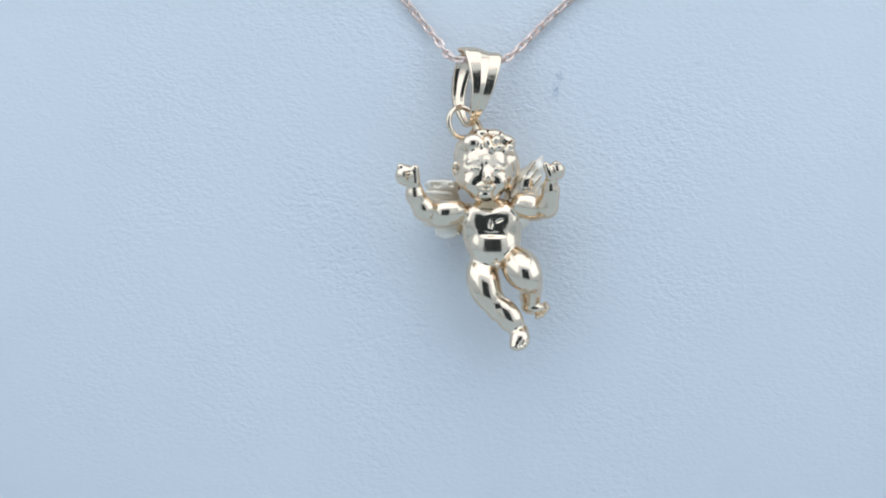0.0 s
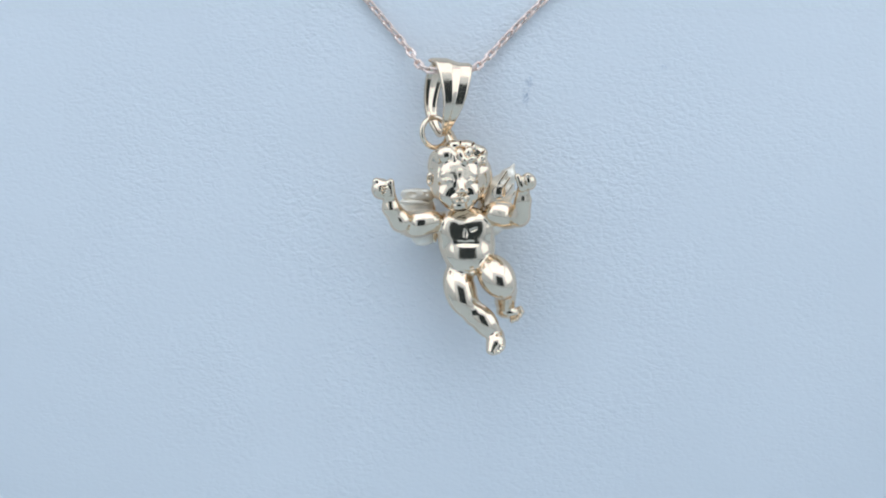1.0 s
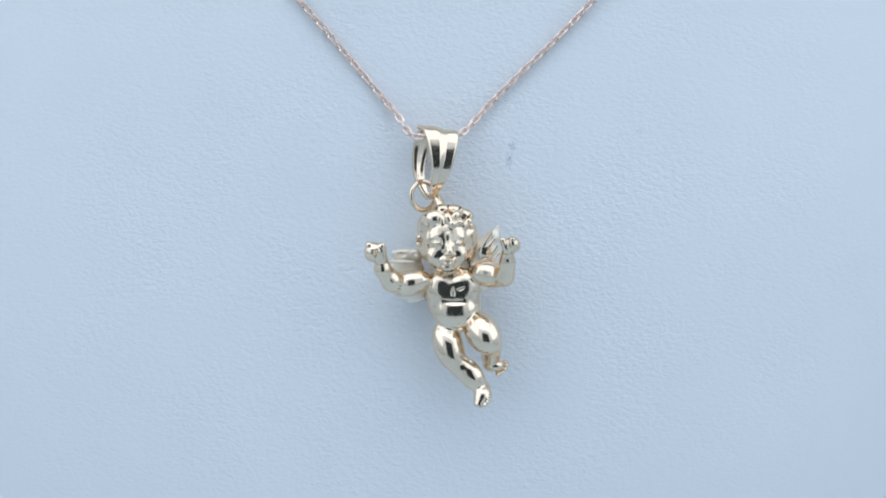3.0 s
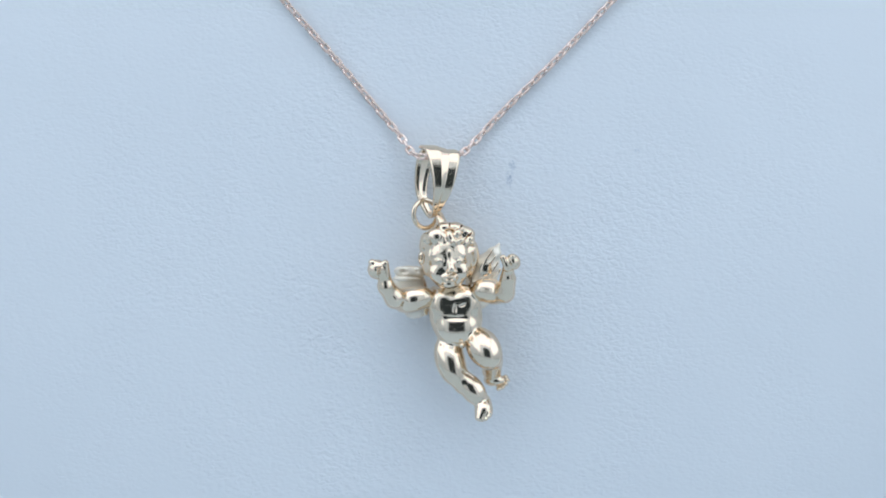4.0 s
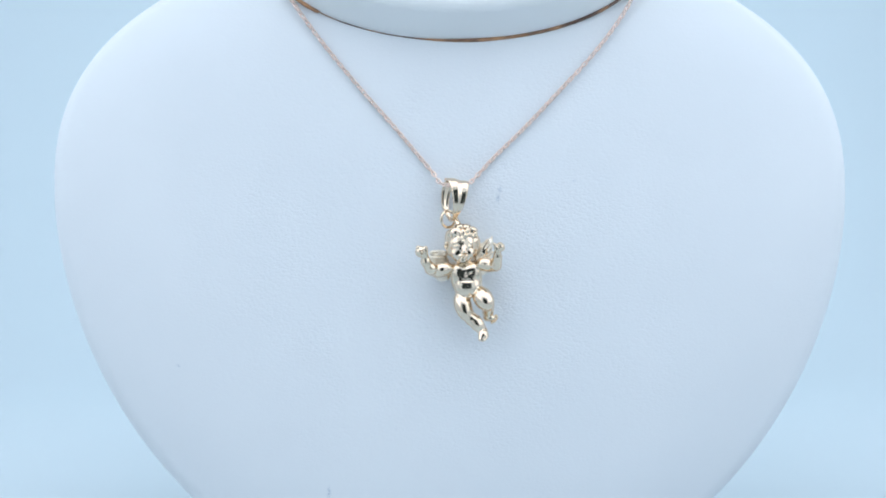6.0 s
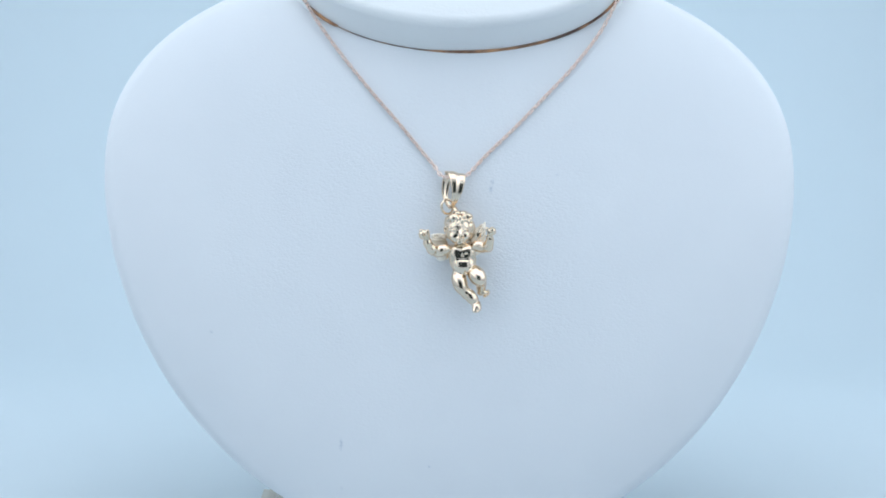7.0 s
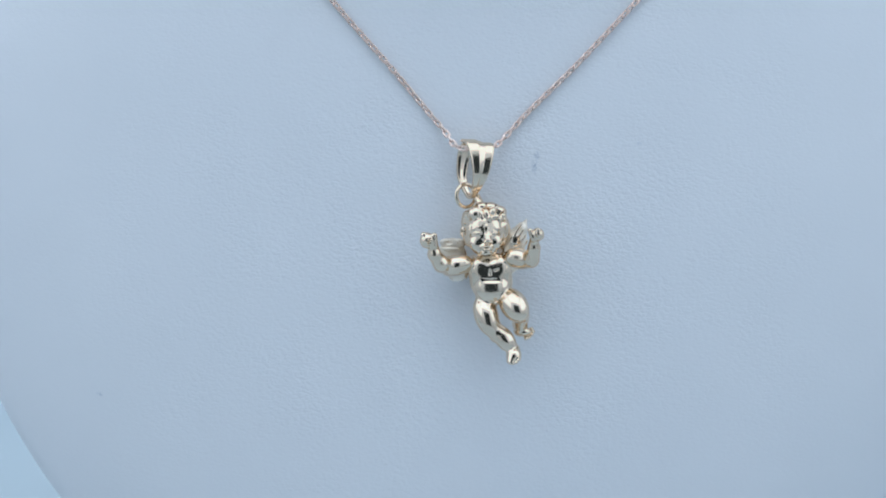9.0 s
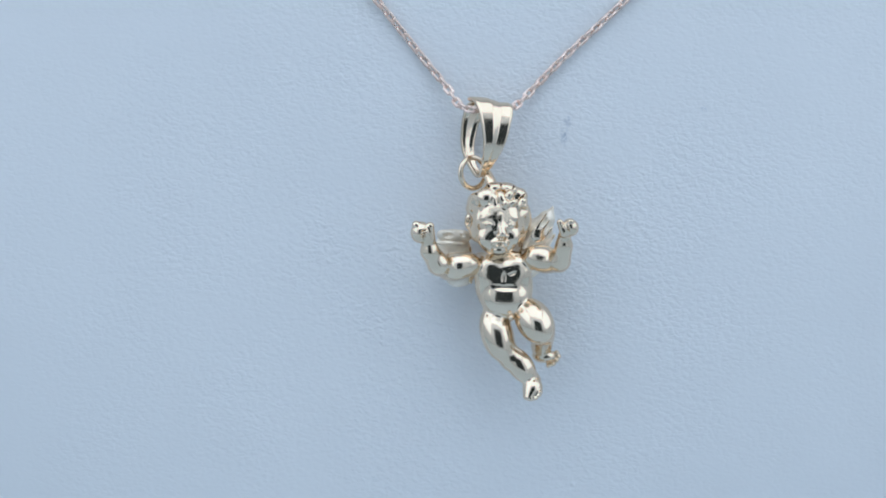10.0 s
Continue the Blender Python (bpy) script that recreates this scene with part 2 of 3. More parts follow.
def neck_at(a, along, inset):
    """A place on the neck plug: its rim rises along the chest, its cap slopes back into it."""
    c, s = math.cos(a), math.sin(a)
    x, z = NX + (NA - inset) * c, NZ + ((NHIGH if s > 0 else NLOW) - inset) * s
    ahead = max(0.1, (66.0 - z) / (66.0 - NZ + NLOW))
    return Vector((x, 0.5 - 1.0 * ahead * along, z + 0.66 * along)) * MM


loops = [[neck_at(a, -10, 0) for a in AROUND], [neck_at(a, 0, 0) for a in AROUND], [neck_at(a, 3.0, -0.2) for a in AROUND]]
for k in range(0, 11):
    a = k / 10 * math.pi / 2
    loops.append([neck_at(b, 6.2 + 1.7 * math.sin(a), 1.8 * (1 - math.cos(a)) - 0.25) for b in AROUND])
loops += [[neck_at(a, 7.9 + h, i) for a in AROUND] for h, i in ((0.2, 4), (0.35, 7), (0.5, 11), (0.55, 14), (0.6, 16.5))]
verts, faces = rings(loops)
part("neck", mesh_of("neck", verts, [f[::-1] for f in faces], LIT_NECK_SKIN), stand, "short white padded neck with a rounded rim")

# the raw edge that shows in the seam under the neck
loops = []
for k in range(241):
    a = math.pi + (k / 240) * math.pi
    mid = neck_at(a, 0.1, -0.3)
    size = (0.11 + 0.26 * (34 < k < 58) + 0.22 * (k > 96) * min(1.0, (k - 96) / 40) + 0.34 * max(0.0, noise.noise(Vector((k * 0.035, 1.7, 0))) + 0.2)) * MM
    out = Vector((math.cos(a), 0, math.sin(a))).normalized()
    loops.append([mid + size * (math.cos(b) * out + math.sin(b) * Vector((0, -1, 0))) for b in (2 * math.pi * j / 8 for j in range(8))])
verts, faces = rings(loops)
part("seam_edge", mesh_of("seam_edge", verts, faces, BOARD), stand, "thin brown raw edge in the neck seam")

foot = part("foot", box_mesh("foot", (-0.0462, 0.004, 0.0), (-0.028, 0.030, 0.0155), FELT, 0.005), stand, "small pale beige foot under the lower rim")
foot.matrix_local = TILT.inverted()

# ---- the chain ----
PITCH, WIRE = 1.02, 0.172


def link_mesh():
    """An oval wire link, long in x, flat in the x-y plane."""
    loops, half, turn = [], PITCH / 2 + WIRE * 0.6 - 0.33, 0.33
    for k in range(22):
        a = 2 * math.pi * (k + 0.5) / 22
        mid = Vector((half * (1 if math.cos(a) > 0 else -1) + turn * math.cos(a), turn * math.sin(a), 0))
        out = Vector((math.cos(a), math.sin(a), 0))
        loops.append([(mid + WIRE * (math.cos(b) * out + math.sin(b) * Vector((0, 0, 1)))) * MM for b in (2 * math.pi * j / 7 for j in range(7))])
    loops.append(loops[0])
    verts, faces = rings(loops, (False, False))
    return mesh_of("link", verts, faces, ROSE)


chain = thing("necklace_chain", None, "thin rose gold cable chain hung round the bust's neck", "chain")
one = link_mesh()
way = [(-1.3, -2.6, 13.4), (-2.7, -1.0, 15.5), (-4.8, -0.5, 18.0), (-10.8, -0.45, 25.2), (-17.1, -0.4, 32.4), (-23.9, -0.3, 40.7), (-29.2, -0.2, 47.9), (-32.4, -0.1, 53.0), (-34.6, 0.0, 56.6), (-35.7, 0.3, 60.5)]
way = way[::-1] + [(0.2, -3.5, 12.9), (1.6, -3.6, 13.0), (3.2, -3.2, 12.9), (4.6, -1.6, 13.5), (6.4, -0.6, 15.3), (9.5, -0.5, 18.6), (16.0, -0.45, 24.9), (22.6, -0.4, 31.8), (29.2, -0.3, 38.9), (35.0, -0.2, 46.5), (38.3, -0.1, 52.6), (40.3, 0.0, 56.5), (41.2, 0.3, 60.5)]
over = [(NX + (NA + 0.5) * math.cos(a), 1.0 + 1.2 * math.sin(a), NZ + (NHIGH + 0.6) * math.sin(a)) for a in np.linspace(0.25, math.pi - 0.25, 11)]
spots = smooth_line([*way, *over, way[0]], PITCH)
for k in range(len(spots) - 1):
    along = (spots[k + 1] - spots[k]).normalized()
    q = along.to_track_quat("X", "Z")
    turn = radians((52 if k % 2 else -38) + 26 * noise.noise(Vector((k * 0.13, 0, 3))))
    m = Matrix.Translation((spots[k] + spots[k + 1]) / 2 * MM) @ q.to_matrix().to_4x4() @ Matrix.Rotation(turn, 4, "X")
    part("link", one, chain).matrix_local = m

# ---- the bail and its ring ----
TALL, DEEP = 3.95, 2.35


def bail_loop():
    """The middle of the folded strap, even steps once round: a round top, bowed sides, closing at the tip."""
    side = [(0.02, 0.40), (0.08, 0.70), (0.18, 0.87), (0.3, 0.96), (0.42, 1.0), (0.55, 1.0), (0.68, 0.90), (0.80, 0.70), (0.90, 0.46), (0.97, 0.22), (1.0, 0.08)]
    front = [(0, -DEEP * d, TALL - 2 * TALL * u) for u, d in side]
    back = [(0, 0.9 * DEEP * d, TALL - 2 * TALL * u) for u, d in side]
    line = smooth_line([(0, 0, TALL), *front, (0, 0, -TALL - 0.05), *back[::-1], (0, 0, TALL)], 0.16)
    return line[:-1] if (line[-1] - line[0]).length < 0.1 else line


def bail_face(t, share):
    """Height of the fluted face across the strap: a steep rim, a flat, a slope that dies out downwards, a flat."""
    if t < -0.9:
        return 0.30 + (t + 0.9) * 2.0
    fall = min(max(0.0, t + 0.28), 0.12 + 0.62 * share) * 0.62
    return 0.30 - fall - 0.03 * t - max(0.0, t - 0.86) * 0.9


def bail_mesh():
    loops, line = [], bail_loop()
    for k, mid in enumerate(line):
        tang = (line[(k + 1) % len(line)] - line[k - 1]).normalized()
        out = tang.cross(Vector((1, 0, 0)))
        share = min(1.0, max(0.0, (mid.z + TALL) / (2 * TALL)))
        half = (0.28 + 1.87 * share**0.8) * (1 - 0.58 * min(1.0, max(0.0, mid.y) * 1.2))
        loop = [mid + Vector((half * t, 0, 0)) + out * bail_face(t, share) for t in np.linspace(-1, 1, 41)]
        loop += [mid + Vector((half * 0.98 * t, 0, 0)) + out * (bail_face(t, share) - 0.24) for t in np.linspace(0.98, -0.98, 21)]
        # the loop hangs skewed, its back strap off to one side
        loops.append([Vector((p.x - (0.78 if p.y > 0 else 0.46) * p.y + 0.075 * p.z, p.y + 0.04 * p.x, p.z)) * MM for p in loop])
    loops.append(loops[0])
    verts, faces = rings(loops, (False, False))
    return mesh_of("bail", verts, faces, GOLD)


me = bail_mesh()
me.transform(Matrix.Translation(Vector((1.31, -3.00, 10.08)) * MM))
thing("pendant_bail", me, "polished yellow gold tapered bail threaded on the chain", "bail")


def torus_mesh(name, centre, big, small, turn, mat):
    loops = []
    for k in range(48):
        a = 2 * math.pi * k / 48
        out = Vector((math.cos(a), 0, math.sin(a)))
        loops.append([(Vector(centre) + turn @ (big * out + small * (math.cos(b) * out + math.sin(b) * Vector((0, 1, 0))))) * MM for b in (2 * math.pi * j / 12 for j in range(12))])
    loops.append(loops[0])
    verts, faces = rings(loops, (False, False))
    return mesh_of(name, verts, faces, mat)


thing("jump_ring", torus_mesh("jump_ring", (0.21, -3.20, 6.26), 1.63, 0.29, Matrix.Rotation(radians(34), 3, "Z"), GOLD), "yellow gold wire jump ring linking bail and charm", "ring")

# ---- the winged charm: one cast body, blended from rounded forms ----


class Cast:
    """A solid of rounded forms in millimetres, blended where they meet, drawn off as one mesh."""

    def __init__(self, lo, hi, step):
        self.lo, self.step = np.array(lo, float), step
        self.count = np.ceil((np.array(hi) - lo) / step).astype(int)
        self.far = np.full(self.count, 5.0, np.float32)

    def near(self, lo, hi):
        a = np.clip(np.floor((np.array(lo) - self.lo) / self.step).astype(int), 0, self.count)
        b = np.clip(np.ceil((np.array(hi) - self.lo) / self.step).astype(int) + 1, 0, self.count)
        box = tuple(slice(p, q) for p, q in zip(a, b))
        axes = [self.lo[n] + self.step * np.arange(a[n], b[n]) for n in range(3)]
        return box, np.stack(np.meshgrid(*axes, indexing="ij"), -1).astype(np.float32)

    def join(self, box, d, k, cut=False):
        old = self.far[box]
        if cut:
            h = np.clip(0.5 - 0.5 * (old + d) / k, 0, 1)
            self.far[box] = old * (1 - h) - d * h + k * h * (1 - h)
        else:
            h = np.clip(0.5 + 0.5 * (old - d) / k, 0, 1)
            self.far[box] = old * (1 - h) + d * h - k * h * (1 - h)

    def limb(self, a, b, ra, rb, k):
        a, b = np.array(a), np.array(b)
        pad = max(ra, rb) + 0.8
        box, p = self.near(np.minimum(a, b) - pad, np.maximum(a, b) + pad)
        t = np.clip(((p - a) @ (b - a)) / max((b - a) @ (b - a), 1e-6), 0, 1)
        self.join(box, np.linalg.norm(p - a - t[..., None] * (b - a), axis=-1) - (ra + (rb - ra) * t), k)

    def lump(self, c, r, k, turn=0, lean=0, cut=False):
        """An ellipsoid; turn: degrees in the face's plane; lean: degrees about x."""
        pad = max(r) + 0.8
        box, p = self.near(np.array(c) - pad, np.array(c) + pad)
        m = np.array(Matrix.Rotation(radians(turn), 3, "Y") @ Matrix.Rotation(radians(lean), 3, "X"))
        q = (p - np.array(c)) @ m
        k0 = np.linalg.norm(q / np.array(r), axis=-1)
        k1 = np.linalg.norm(q / np.array(r) ** 2, axis=-1)
        self.join(box, k0 * (k0 - 1) / np.maximum(k1, 1e-5), k, cut)

    def hollow(self, c, r, k, turn=0, lean=0):
        self.lump(c, r, k, turn, lean, True)

    def skin(self):
        """Points in millimetres and four-cornered faces of the solid's surface."""
        d = self.far
        cells = tuple(n - 1 for n in d.shape)
        total, hits = np.zeros((*cells, 3), np.float32), np.zeros(cells, np.float32)

        def corner(i, j, k):
            return d[i : i + cells[0], j : j + cells[1], k : k + cells[2]]

        for axis in range(3):
            for u in (0, 1):
                for v in (0, 1):
                    o = [u, v]
                    o.insert(axis, 0)
                    e = list(o)
                    e[axis] = 1
                    p, q = corner(*o), corner(*e)
                    cross = (p < 0) != (q < 0)
                    t = np.where(cross, p / np.where(cross, p - q, 1), 0)
                    spot = np.array(o, np.float32) * cross[..., None]
                    spot[..., axis] += t
                    total += spot
                    hits += cross
        live = hits > 0
        index = np.full(cells, -1)
        index[live] = np.arange(live.sum())
        place = (np.argwhere(live) + total[live] / hits[live][:, None]) * self.step + self.lo
        quads = []
        for axis in range(3):
            u, v = (axis + 1) % 3, (axis + 2) % 3
            a = d[tuple(slice(0, -1) if n == axis else slice(1, -1) for n in range(3))]
            b = d[tuple(slice(1, None) if n == axis else slice(1, -1) for n in range(3))]
            for sign in (True, False):
                at = np.argwhere(((a < 0) != (b < 0)) & ((a < 0) == sign))
                at[:, u] += 1
                at[:, v] += 1
                ring = []
                for du, dv in ((0, 0), (-1, 0), (-1, -1), (0, -1)):
                    c = at.copy()
                    c[:, u] += du
                    c[:, v] += dv
                    ring.append(index[c[:, 0], c[:, 1], c[:, 2]])
                quads.append(np.stack(ring if sign else ring[::-1], 1))
        quads = np.concatenate(quads)
        quads = quads[(quads >= 0).all(1)]
        for _ in range(2):
            mean, seen = np.zeros_like(place), np.zeros(len(place))
            for n in range(4):
                for w in (1, 3):
                    np.add.at(mean, quads[:, n], place[quads[:, (n + w) % 4]])
                    np.add.at(seen, quads[:, n], 1)
            place = 0.5 * place + 0.5 * mean / np.maximum(seen, 1)[:, None]
        return place, quads


fig = Cast((-8.5, -11.0, -21), (13, 0.2, 3.0), 0.08)
head = Cast((-2.5, -9.6, -4), (8, -0.5, 7.5), 0.052)
# torso: flat chest, round belly, hips
fig.lump((3.59, -3.30, -4.13), (2.91, 1.90, 2.26), 0.4)
fig.lump((3.92, -3.40, -6.51), (2.79, 2.00, 2.14), 0.5)
fig.lump((4.03, -3.30, -7.81), (2.55, 2.00, 1.42), 0.4)
fig.lump((3.56, -3.40, -3.19), (2.79, 1.60, 1.07), 0.4)
fig.lump((3.60, -4.35, -4.34), (2.94, 1.15, 2.65), 0.3)
fig.lump((2.25, -4.95, -4.26), (1.41, 0.60, 1.52), 0.45, -6)
fig.lump((5.00, -4.95, -4.15), (1.41, 0.60, 1.52), 0.45, 6)
fig.lump((3.81, -4.25, -6.63), (2.53, 1.30, 2.47), 0.6)
fig.lump((3.64, -3.80, -5.36), (3.02, 1.60, 2.96), 0.6)
fig.lump((3.87, -4.95, -6.90), (2.34, 0.90, 1.82), 0.35)
fig.hollow((3.77, -6.00, -5.68), (1.97, 0.42, 0.29), 0.3)
fig.lump((3.77, -3.40, -5.57), (2.91, 1.90, 3.20), 0.3)
fig.hollow((3.60, -5.90, -4.34), (0.20, 0.42, 0.99), 0.22, 4)
fig.hollow((4.47, -5.85, -4.25), (0.70, 0.36, 0.15), 0.16, -24)
fig.hollow((3.91, -6.30, -7.79), (0.13, 0.30, 0.13), 0.08)
fig.limb((3.19, -3.60, -2.86), (3.46, -3.60, -3.69), 1.60, 2.01, 0.3)
# arm raised on one side
fig.limb((1.31, -3.60, -3.41), (0.14, -4.40, -3.52), 1.13, 1.12, 0.25)
fig.limb((0.03, -4.80, -3.32), (-2.19, -5.00, -3.54), 1.17, 1.11, 0.3)
fig.lump((-1.36, -5.00, -3.69), (2.05, 1.35, 1.46), 0.45, -11)
fig.limb((-2.30, -5.10, -3.73), (-3.14, -6.10, -3.50), 1.17, 1.10, 0.6)
fig.limb((-3.37, -6.20, -3.28), (-4.26, -6.90, -1.98), 1.10, 0.98, 0.6)
fig.limb((-4.19, -7.00, -2.10), (-4.40, -7.20, -0.79), 0.95, 0.72, 0.2)
fig.lump((-5.21, -7.70, -0.07), (1.06, 0.95, 1.12), 0.2, 12)
fig.limb((-4.96, -7.60, -0.57), (-4.50, -7.40, -0.88), 0.63, 0.63, 0.14)
fig.limb((-4.24, -8.00, 0.62), (-4.14, -7.70, -0.84), 0.40, 0.46, 0.12)
fig.lump((-5.68, -8.00, 0.69), (0.46, 0.50, 0.43), 0.12)
fig.hollow((-4.87, -8.50, 0.14), (0.34, 0.26, 0.06), 0.05, -24)
fig.hollow((-4.89, -8.50, -0.16), (0.34, 0.26, 0.06), 0.05, -24)
fig.hollow((-4.92, -8.50, -0.46), (0.34, 0.26, 0.06), 0.05, -24)
fig.hollow((-4.94, -8.50, -0.76), (0.34, 0.26, 0.06), 0.05, -24)
# arm raised on the other side
fig.limb((5.79, -3.60, -2.65), (6.66, -4.40, -2.63), 1.13, 1.09, 0.25)
fig.limb((6.65, -4.80, -2.49), (8.00, -4.95, -2.63), 1.17, 1.11, 0.3)
fig.lump((7.59, -4.95, -2.64), (1.82, 1.30, 1.41), 0.45, 10)
fig.limb((8.13, -5.00, -2.92), (9.19, -6.00, -2.91), 1.14, 1.10, 0.6)
fig.limb((9.35, -6.20, -2.69), (9.66, -7.00, -1.19), 1.07, 0.89, 0.5)
fig.limb((9.49, -7.00, -1.31), (9.61, -7.40, -0.19), 0.84, 0.69, 0.2)
fig.lump((10.12, -8.00, 0.74), (0.83, 0.85, 0.94), 0.14, -24)
fig.lump((9.63, -7.80, 0.28), (0.63, 0.75, 0.63), 0.15)
fig.limb((9.00, -8.30, 1.24), (9.45, -8.10, 0.01), 0.33, 0.39, 0.08)
fig.lump((10.07, -8.40, 1.32), (0.40, 0.50, 0.34), 0.1)
fig.hollow((9.61, -8.80, 1.02), (0.06, 0.26, 0.31), 0.05, -34)
fig.hollow((9.75, -8.80, 0.74), (0.06, 0.26, 0.31), 0.05, -34)
fig.hollow((9.90, -8.80, 0.46), (0.06, 0.26, 0.31), 0.05, -34)
# wings with ribbed feathers
fig.lump((-1.65, -1.90, -2.52), (2.04, 0.62, 2.76), 0.2, -10)
fig.lump((-1.65, -2.50, -0.53), (1.91, 0.70, 0.66), 0.2, 3)
fig.lump((-2.03, -2.70, -1.29), (1.73, 0.45, 0.27), 0.12, 2)
fig.hollow((-2.28, -3.20, -0.39), (0.53, 0.42, 0.36), 0.08)
fig.hollow((-0.74, -3.10, -0.26), (0.30, 0.40, 0.30), 0.08)
fig.lump((-2.87, -2.50, -0.15), (0.54, 0.60, 0.30), 0.3, -8)
fig.lump((-1.73, -2.50, -0.05), (0.66, 0.60, 0.30), 0.3)
fig.lump((-0.64, -2.50, -0.13), (0.54, 0.60, 0.30), 0.3, 8)
fig.lump((-0.83, -2.00, -4.92), (1.56, 0.62, 1.02), 0.2, -16)
fig.limb((-2.17, -2.35, -4.27), (-1.51, -2.20, -5.80), 0.22, 0.16, 0.1)
fig.limb((-1.62, -2.35, -4.43), (-0.91, -2.20, -5.69), 0.22, 0.16, 0.1)
fig.limb((-1.07, -2.35, -4.59), (-0.32, -2.20, -5.58), 0.22, 0.16, 0.1)
fig.limb((-0.52, -2.35, -4.75), (0.28, -2.20, -5.47), 0.22, 0.16, 0.1)
fig.lump((-2.90, -2.20, -4.23), (0.84, 0.60, 0.60), 0.2, -20)
fig.limb((6.56, -2.40, -1.61), (7.15, -2.80, -0.00), 1.73, 1.61, 0.25)
fig.limb((7.27, -2.80, -0.12), (8.15, -3.20, 1.55), 1.61, 0.89, 0.3)
fig.limb((8.21, -3.20, 1.49), (8.74, -3.60, 2.78), 0.71, 0.15, 0.3)
fig.limb((5.63, -3.95, -1.49), (8.03, -4.20, 2.13), 0.31, 0.15, 0.09)
fig.limb((6.45, -3.95, -1.46), (8.32, -4.20, 1.37), 0.31, 0.15, 0.09)
fig.limb((7.28, -3.95, -1.43), (8.61, -4.20, 0.61), 0.31, 0.15, 0.09)
fig.limb((8.11, -3.95, -1.40), (8.89, -4.20, -0.15), 0.31, 0.15, 0.09)
fig.lump((6.65, -2.00, -3.80), (1.44, 0.62, 1.02), 0.2, -34)
fig.limb((5.64, -2.40, -4.47), (7.30, -2.40, -3.92), 0.20, 0.14, 0.1)
fig.limb((6.11, -2.40, -4.09), (7.41, -2.40, -3.56), 0.20, 0.14, 0.1)
fig.limb((6.57, -2.40, -3.71), (7.51, -2.40, -3.20), 0.20, 0.14, 0.1)
fig.limb((1.28, -2.00, -3.39), (6.08, -2.00, -3.21), 1.20, 1.20, 0.3)
# straight leg
fig.limb((2.92, -3.60, -8.23), (3.08, -3.90, -9.30), 1.36, 1.42, 0.25)
fig.lump((3.02, -4.35, -10.68), (1.74, 1.50, 3.00), 0.2, -17, -14)
fig.limb((3.54, -4.40, -11.95), (4.65, -4.40, -13.38), 1.35, 1.29, 0.3)
fig.lump((5.49, -4.70, -13.93), (1.35, 1.20, 2.29), 0.14, -38, -4)
fig.hollow((5.18, -5.50, -12.26), (0.99, 0.50, 0.19), 0.12, 30)
fig.limb((5.98, -4.30, -14.50), (6.79, -4.30, -15.52), 1.09, 0.94, 0.25)
fig.lump((6.86, -4.40, -15.87), (0.94, 1.00, 0.82), 0.3, -20)
fig.lump((6.86, -5.10, -16.38), (1.05, 1.05, 1.17), 0.35, 14)
fig.limb((6.80, -4.50, -16.05), (6.58, -5.50, -16.85), 0.85, 0.73, 0.2)
fig.lump((7.15, -5.30, -16.60), (0.70, 0.75, 0.53), 0.2, 20)
fig.lump((6.41, -5.60, -17.15), (0.58, 0.70, 0.35), 0.2)
fig.lump((7.60, -5.90, -16.57), (0.26, 0.42, 0.21), 0.14)
fig.lump((7.44, -5.90, -16.92), (0.26, 0.42, 0.21), 0.14)
fig.lump((7.10, -5.90, -17.23), (0.26, 0.42, 0.21), 0.14)
fig.lump((6.64, -5.90, -17.36), (0.26, 0.42, 0.21), 0.14)
# bent leg
fig.limb((5.16, -3.60, -7.90), (6.22, -4.40, -8.32), 1.30, 1.53, 0.25)
fig.lump((6.88, -5.20, -9.21), (1.93, 1.75, 2.69), 0.2, -32, -26)
fig.lump((7.78, -5.60, -10.24), (1.17, 1.30, 1.28), 0.25, -20)
fig.limb((7.89, -4.80, -10.68), (7.85, -3.60, -11.95), 1.23, 1.13, 0.25)
fig.limb((7.85, -3.60, -11.95), (7.90, -3.20, -12.89), 1.07, 0.83, 0.2)
fig.lump((8.44, -3.30, -13.17), (1.19, 0.95, 0.65), 0.15, -8)
fig.lump((7.79, -3.20, -13.01), (0.89, 0.95, 0.77), 0.15)
fig.lump((9.47, -3.70, -12.66), (0.30, 0.55, 0.27), 0.1)
fig.lump((9.66, -3.70, -13.06), (0.30, 0.55, 0.27), 0.1)
fig.lump((9.44, -3.70, -13.48), (0.30, 0.55, 0.27), 0.1)
fig.lump((9.10, -3.70, -13.85), (0.30, 0.55, 0.27), 0.1)
fig.lump((8.63, -3.70, -14.04), (0.30, 0.55, 0.27), 0.1)
fig.lump((4.36, -5.60, -8.85), (0.35, 0.60, 0.41), 0.1)
# head: skull, jaw, cheeks
head.lump((3.01, -4.20, 1.78), (3.06, 2.50, 3.42), 0.3)
head.lump((2.83, -5.30, 0.63), (2.57, 2.00, 2.75), 0.5)
head.lump((2.90, -5.70, -1.18), (1.69, 1.50, 1.16), 0.5)
head.lump((2.82, -5.30, 0.86), (2.69, 1.90, 2.69), 0.4)
head.lump((1.83, -6.45, -0.54), (1.22, 0.75, 1.10), 0.25, 14)
head.lump((4.21, -6.40, -0.39), (0.98, 0.75, 0.98), 0.25, -14)
head.lump((2.93, -6.90, -1.77), (0.75, 0.45, 0.46), 0.2)
head.lump((2.95, -6.40, 2.02), (1.79, 0.62, 1.45), 0.4)
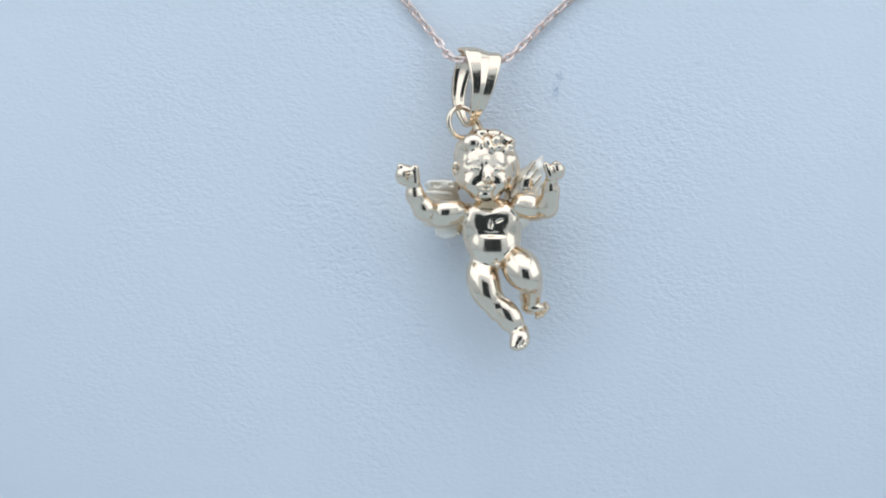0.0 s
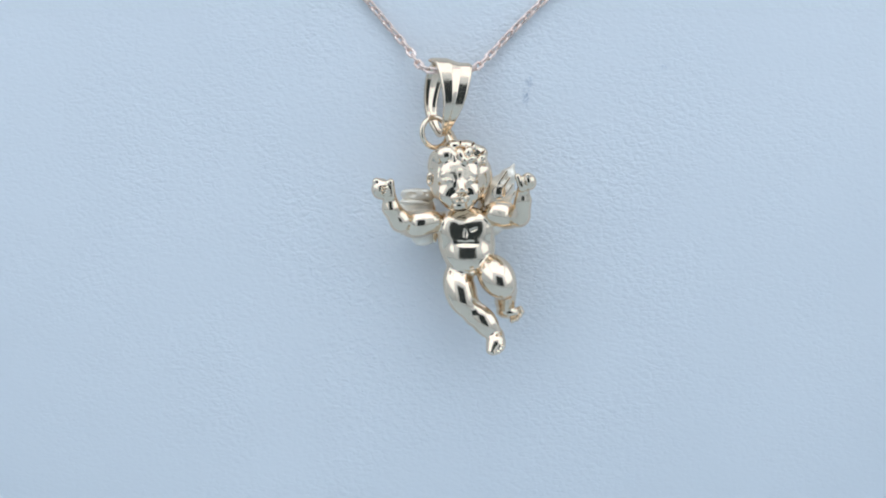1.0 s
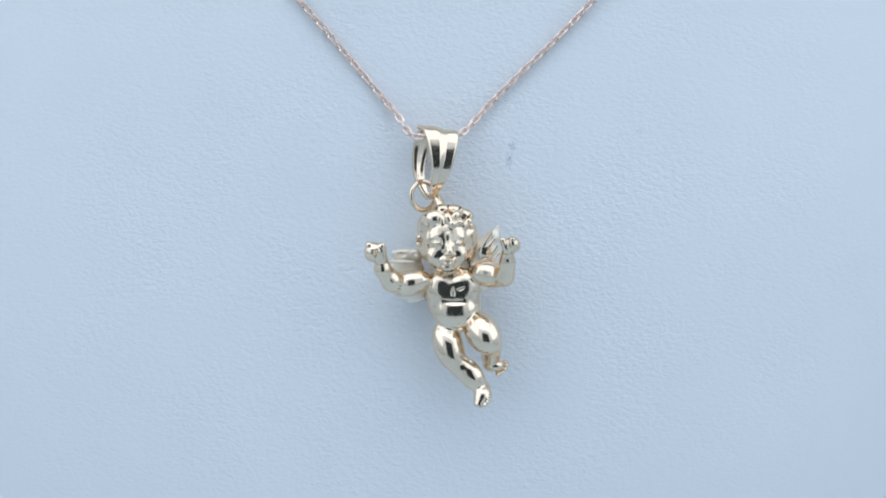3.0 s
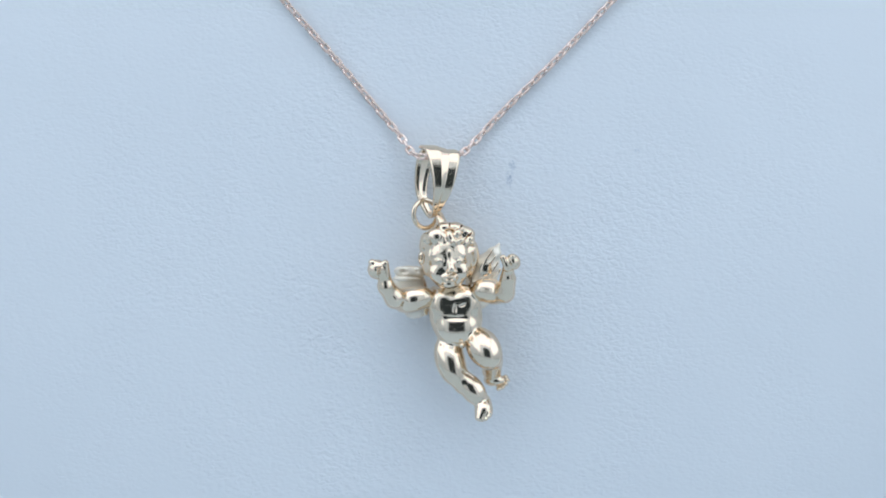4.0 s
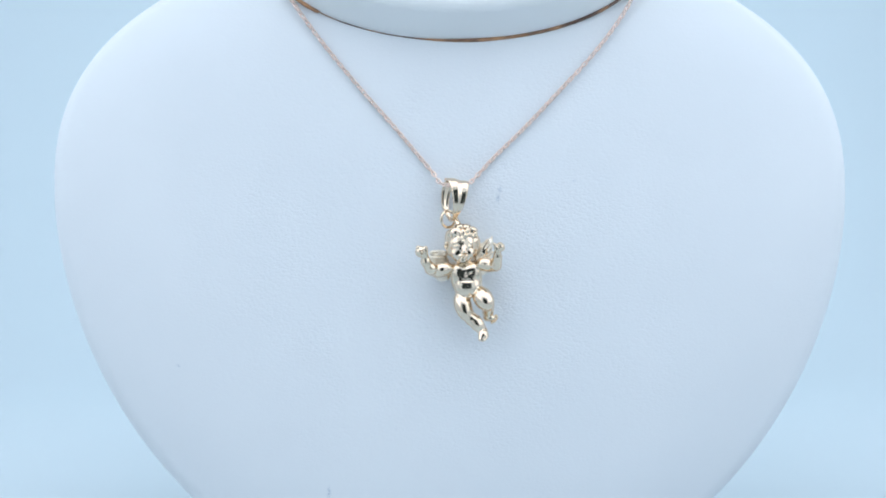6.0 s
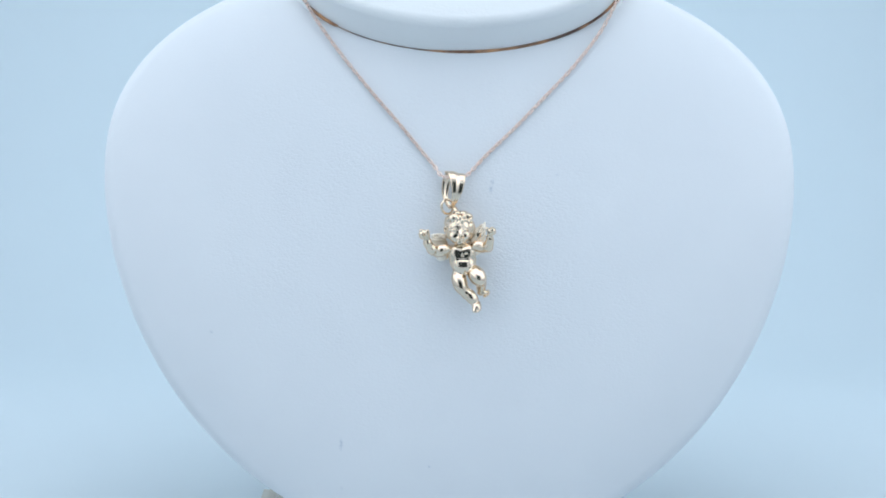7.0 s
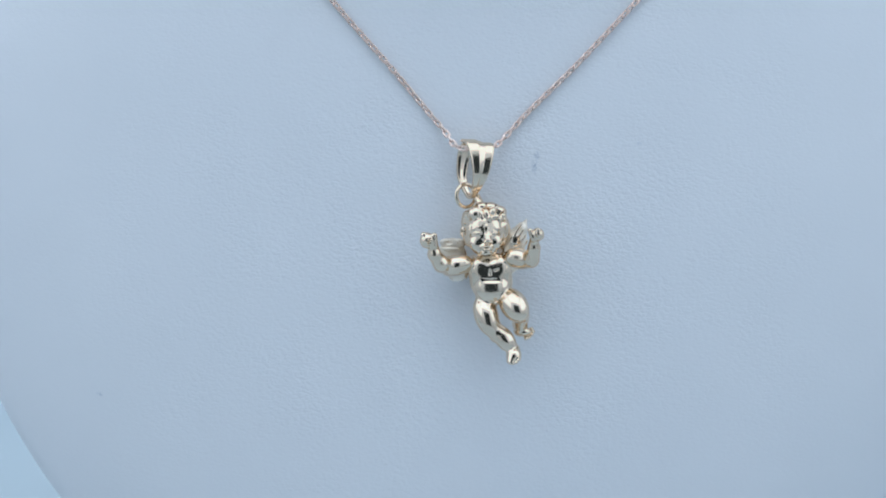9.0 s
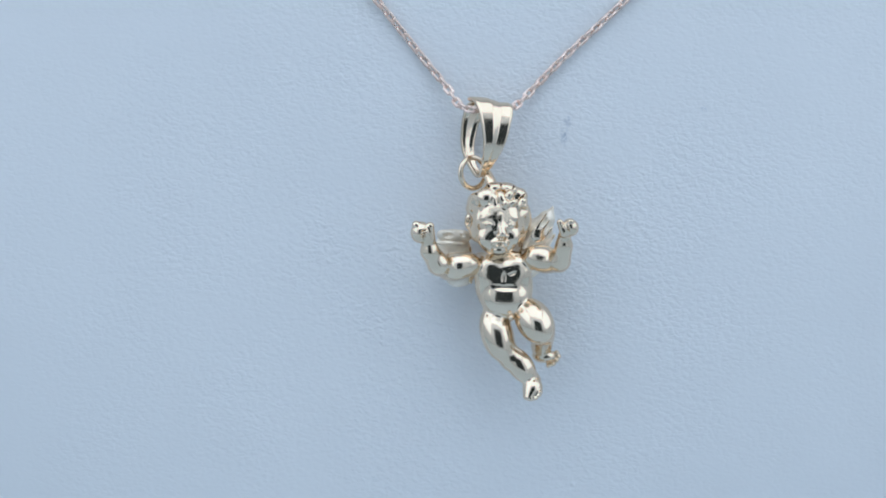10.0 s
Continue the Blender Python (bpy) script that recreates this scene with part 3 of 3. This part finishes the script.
# face: brows, eyes, nose, lips
head.lump((1.81, -6.75, 1.64), (0.87, 0.30, 0.29), 0.25, -10)
head.lump((4.07, -6.65, 1.68), (0.81, 0.30, 0.29), 0.25, 12)
head.hollow((1.90, -7.55, 0.96), (0.57, 0.36, 0.32), 0.12, 6)
head.hollow((4.09, -7.45, 0.94), (0.52, 0.36, 0.32), 0.12, -6)
head.lump((1.90, -6.98, 0.86), (0.52, 0.36, 0.29), 0.05, 4)
head.lump((4.10, -6.88, 0.83), (0.46, 0.36, 0.29), 0.05, -4)
head.limb((2.98, -6.95, 1.36), (3.21, -7.35, -0.07), 0.32, 0.43, 0.16)
head.lump((2.82, -7.45, -0.33), (0.26, 0.32, 0.21), 0.06)
head.lump((3.68, -7.45, -0.30), (0.26, 0.32, 0.21), 0.06)
head.lump((3.01, -7.15, -1.04), (0.92, 0.40, 0.55), 0.2)
head.lump((3.01, -7.55, -0.91), (0.52, 0.20, 0.15), 0.05)
head.lump((2.97, -7.50, -1.37), (0.43, 0.22, 0.16), 0.05)
head.hollow((3.02, -7.75, -1.16), (0.57, 0.24, 0.07), 0.04)
head.hollow((2.92, -7.60, -1.67), (0.46, 0.26, 0.10), 0.06)
head.hollow((2.27, -7.50, -1.16), (0.09, 0.24, 0.29), 0.06, 25)
head.hollow((3.88, -7.40, -1.09), (0.09, 0.24, 0.29), 0.06, -25)
head.lump((2.98, -7.00, 1.47), (0.46, 0.30, 0.69), 0.12)
# hair: a cap of locks, curls over the brow, ears
head.lump((1.55, -5.90, 3.56), (1.22, 1.05, 1.16), 0.2, -24)
head.lump((2.38, -6.35, 3.24), (0.46, 0.60, 0.93), 0.12, -10)
head.hollow((1.81, -7.00, 3.07), (0.17, 0.30, 0.17), 0.08)
head.lump((0.93, -5.40, 2.55), (0.70, 0.90, 1.11), 0.3, 10)
head.lump((2.38, -5.30, 4.63), (1.11, 1.10, 0.70), 0.25, -8)
head.lump((3.85, -5.30, 4.56), (1.11, 1.10, 0.70), 0.2, 14)
head.lump((5.00, -5.00, 3.88), (0.94, 1.00, 0.88), 0.3, 34)
head.lump((3.07, -6.50, 3.53), (0.52, 0.65, 0.87), 0.1, -16)
head.lump((3.87, -6.30, 3.88), (0.52, 0.65, 0.70), 0.1, 26)
head.lump((3.50, -6.75, 2.99), (0.43, 0.55, 0.52), 0.2, -10)
head.lump((4.25, -6.60, 3.15), (0.58, 0.50, 0.38), 0.2, -24)
head.lump((5.30, -5.60, 3.33), (0.58, 0.75, 0.50), 0.1, -18)
head.lump((5.44, -5.70, 2.85), (0.41, 0.50, 0.26), 0.08, -20)
head.lump((4.73, -6.15, 2.82), (0.52, 0.50, 0.64), 0.14, 20)
head.lump((1.41, -6.20, 2.69), (0.52, 0.50, 0.81), 0.14, 8)
head.lump((5.60, -4.60, 2.06), (0.65, 1.10, 1.00), 0.7, -6)
head.lump((5.71, -4.30, 0.85), (0.59, 1.10, 1.00), 0.7, 6)
head.lump((5.29, -4.20, -0.40), (0.59, 1.10, 0.83), 0.35, 18)
head.lump((0.30, -4.90, 3.43), (0.64, 1.00, 0.70), 0.7, 24)
head.lump((0.09, -4.60, 2.39), (0.59, 1.00, 0.70), 0.7)
head.lump((-0.21, -4.70, 1.24), (0.44, 0.60, 0.82), 0.1, 6)
head.hollow((-0.37, -5.30, 1.10), (0.18, 0.40, 0.41), 0.06, 6)
head.lump((0.42, -4.40, -0.07), (0.53, 1.00, 0.82), 0.7, -14)
head.hollow((1.73, -5.90, 4.87), (0.08, 0.50, 0.52), 0.06, -30)
head.hollow((3.01, -5.90, 5.03), (0.08, 0.50, 0.52), 0.06)
head.hollow((4.31, -5.90, 4.72), (0.08, 0.50, 0.52), 0.06, 30)
head.hollow((5.28, -5.90, 3.82), (0.08, 0.50, 0.52), 0.06, 50)
head.hollow((0.48, -5.90, 4.00), (0.08, 0.50, 0.52), 0.06, -50)
head.limb((2.37, -4.20, 4.68), (1.77, -3.30, 6.12), 0.59, 0.50, 0.15)
charm = fig.skin(), head.skin()
spots = np.concatenate([c[0] for c in charm]) * MM
quads = np.concatenate([charm[0][1], charm[1][1] + len(charm[0][0])])
charm = mesh_of("winged_charm", spots.tolist(), quads.tolist(), GOLD)
charm.materials.append(SATIN)
for face in charm.polygons:
    x, y, z = face.center / MM
    face.material_index = y > -4.3 and -7 < z < 5 and (x < 0.0 or x > 5.6)
thing("winged_charm", charm, "polished yellow gold winged figurine charm hanging from a ring", "pendant")
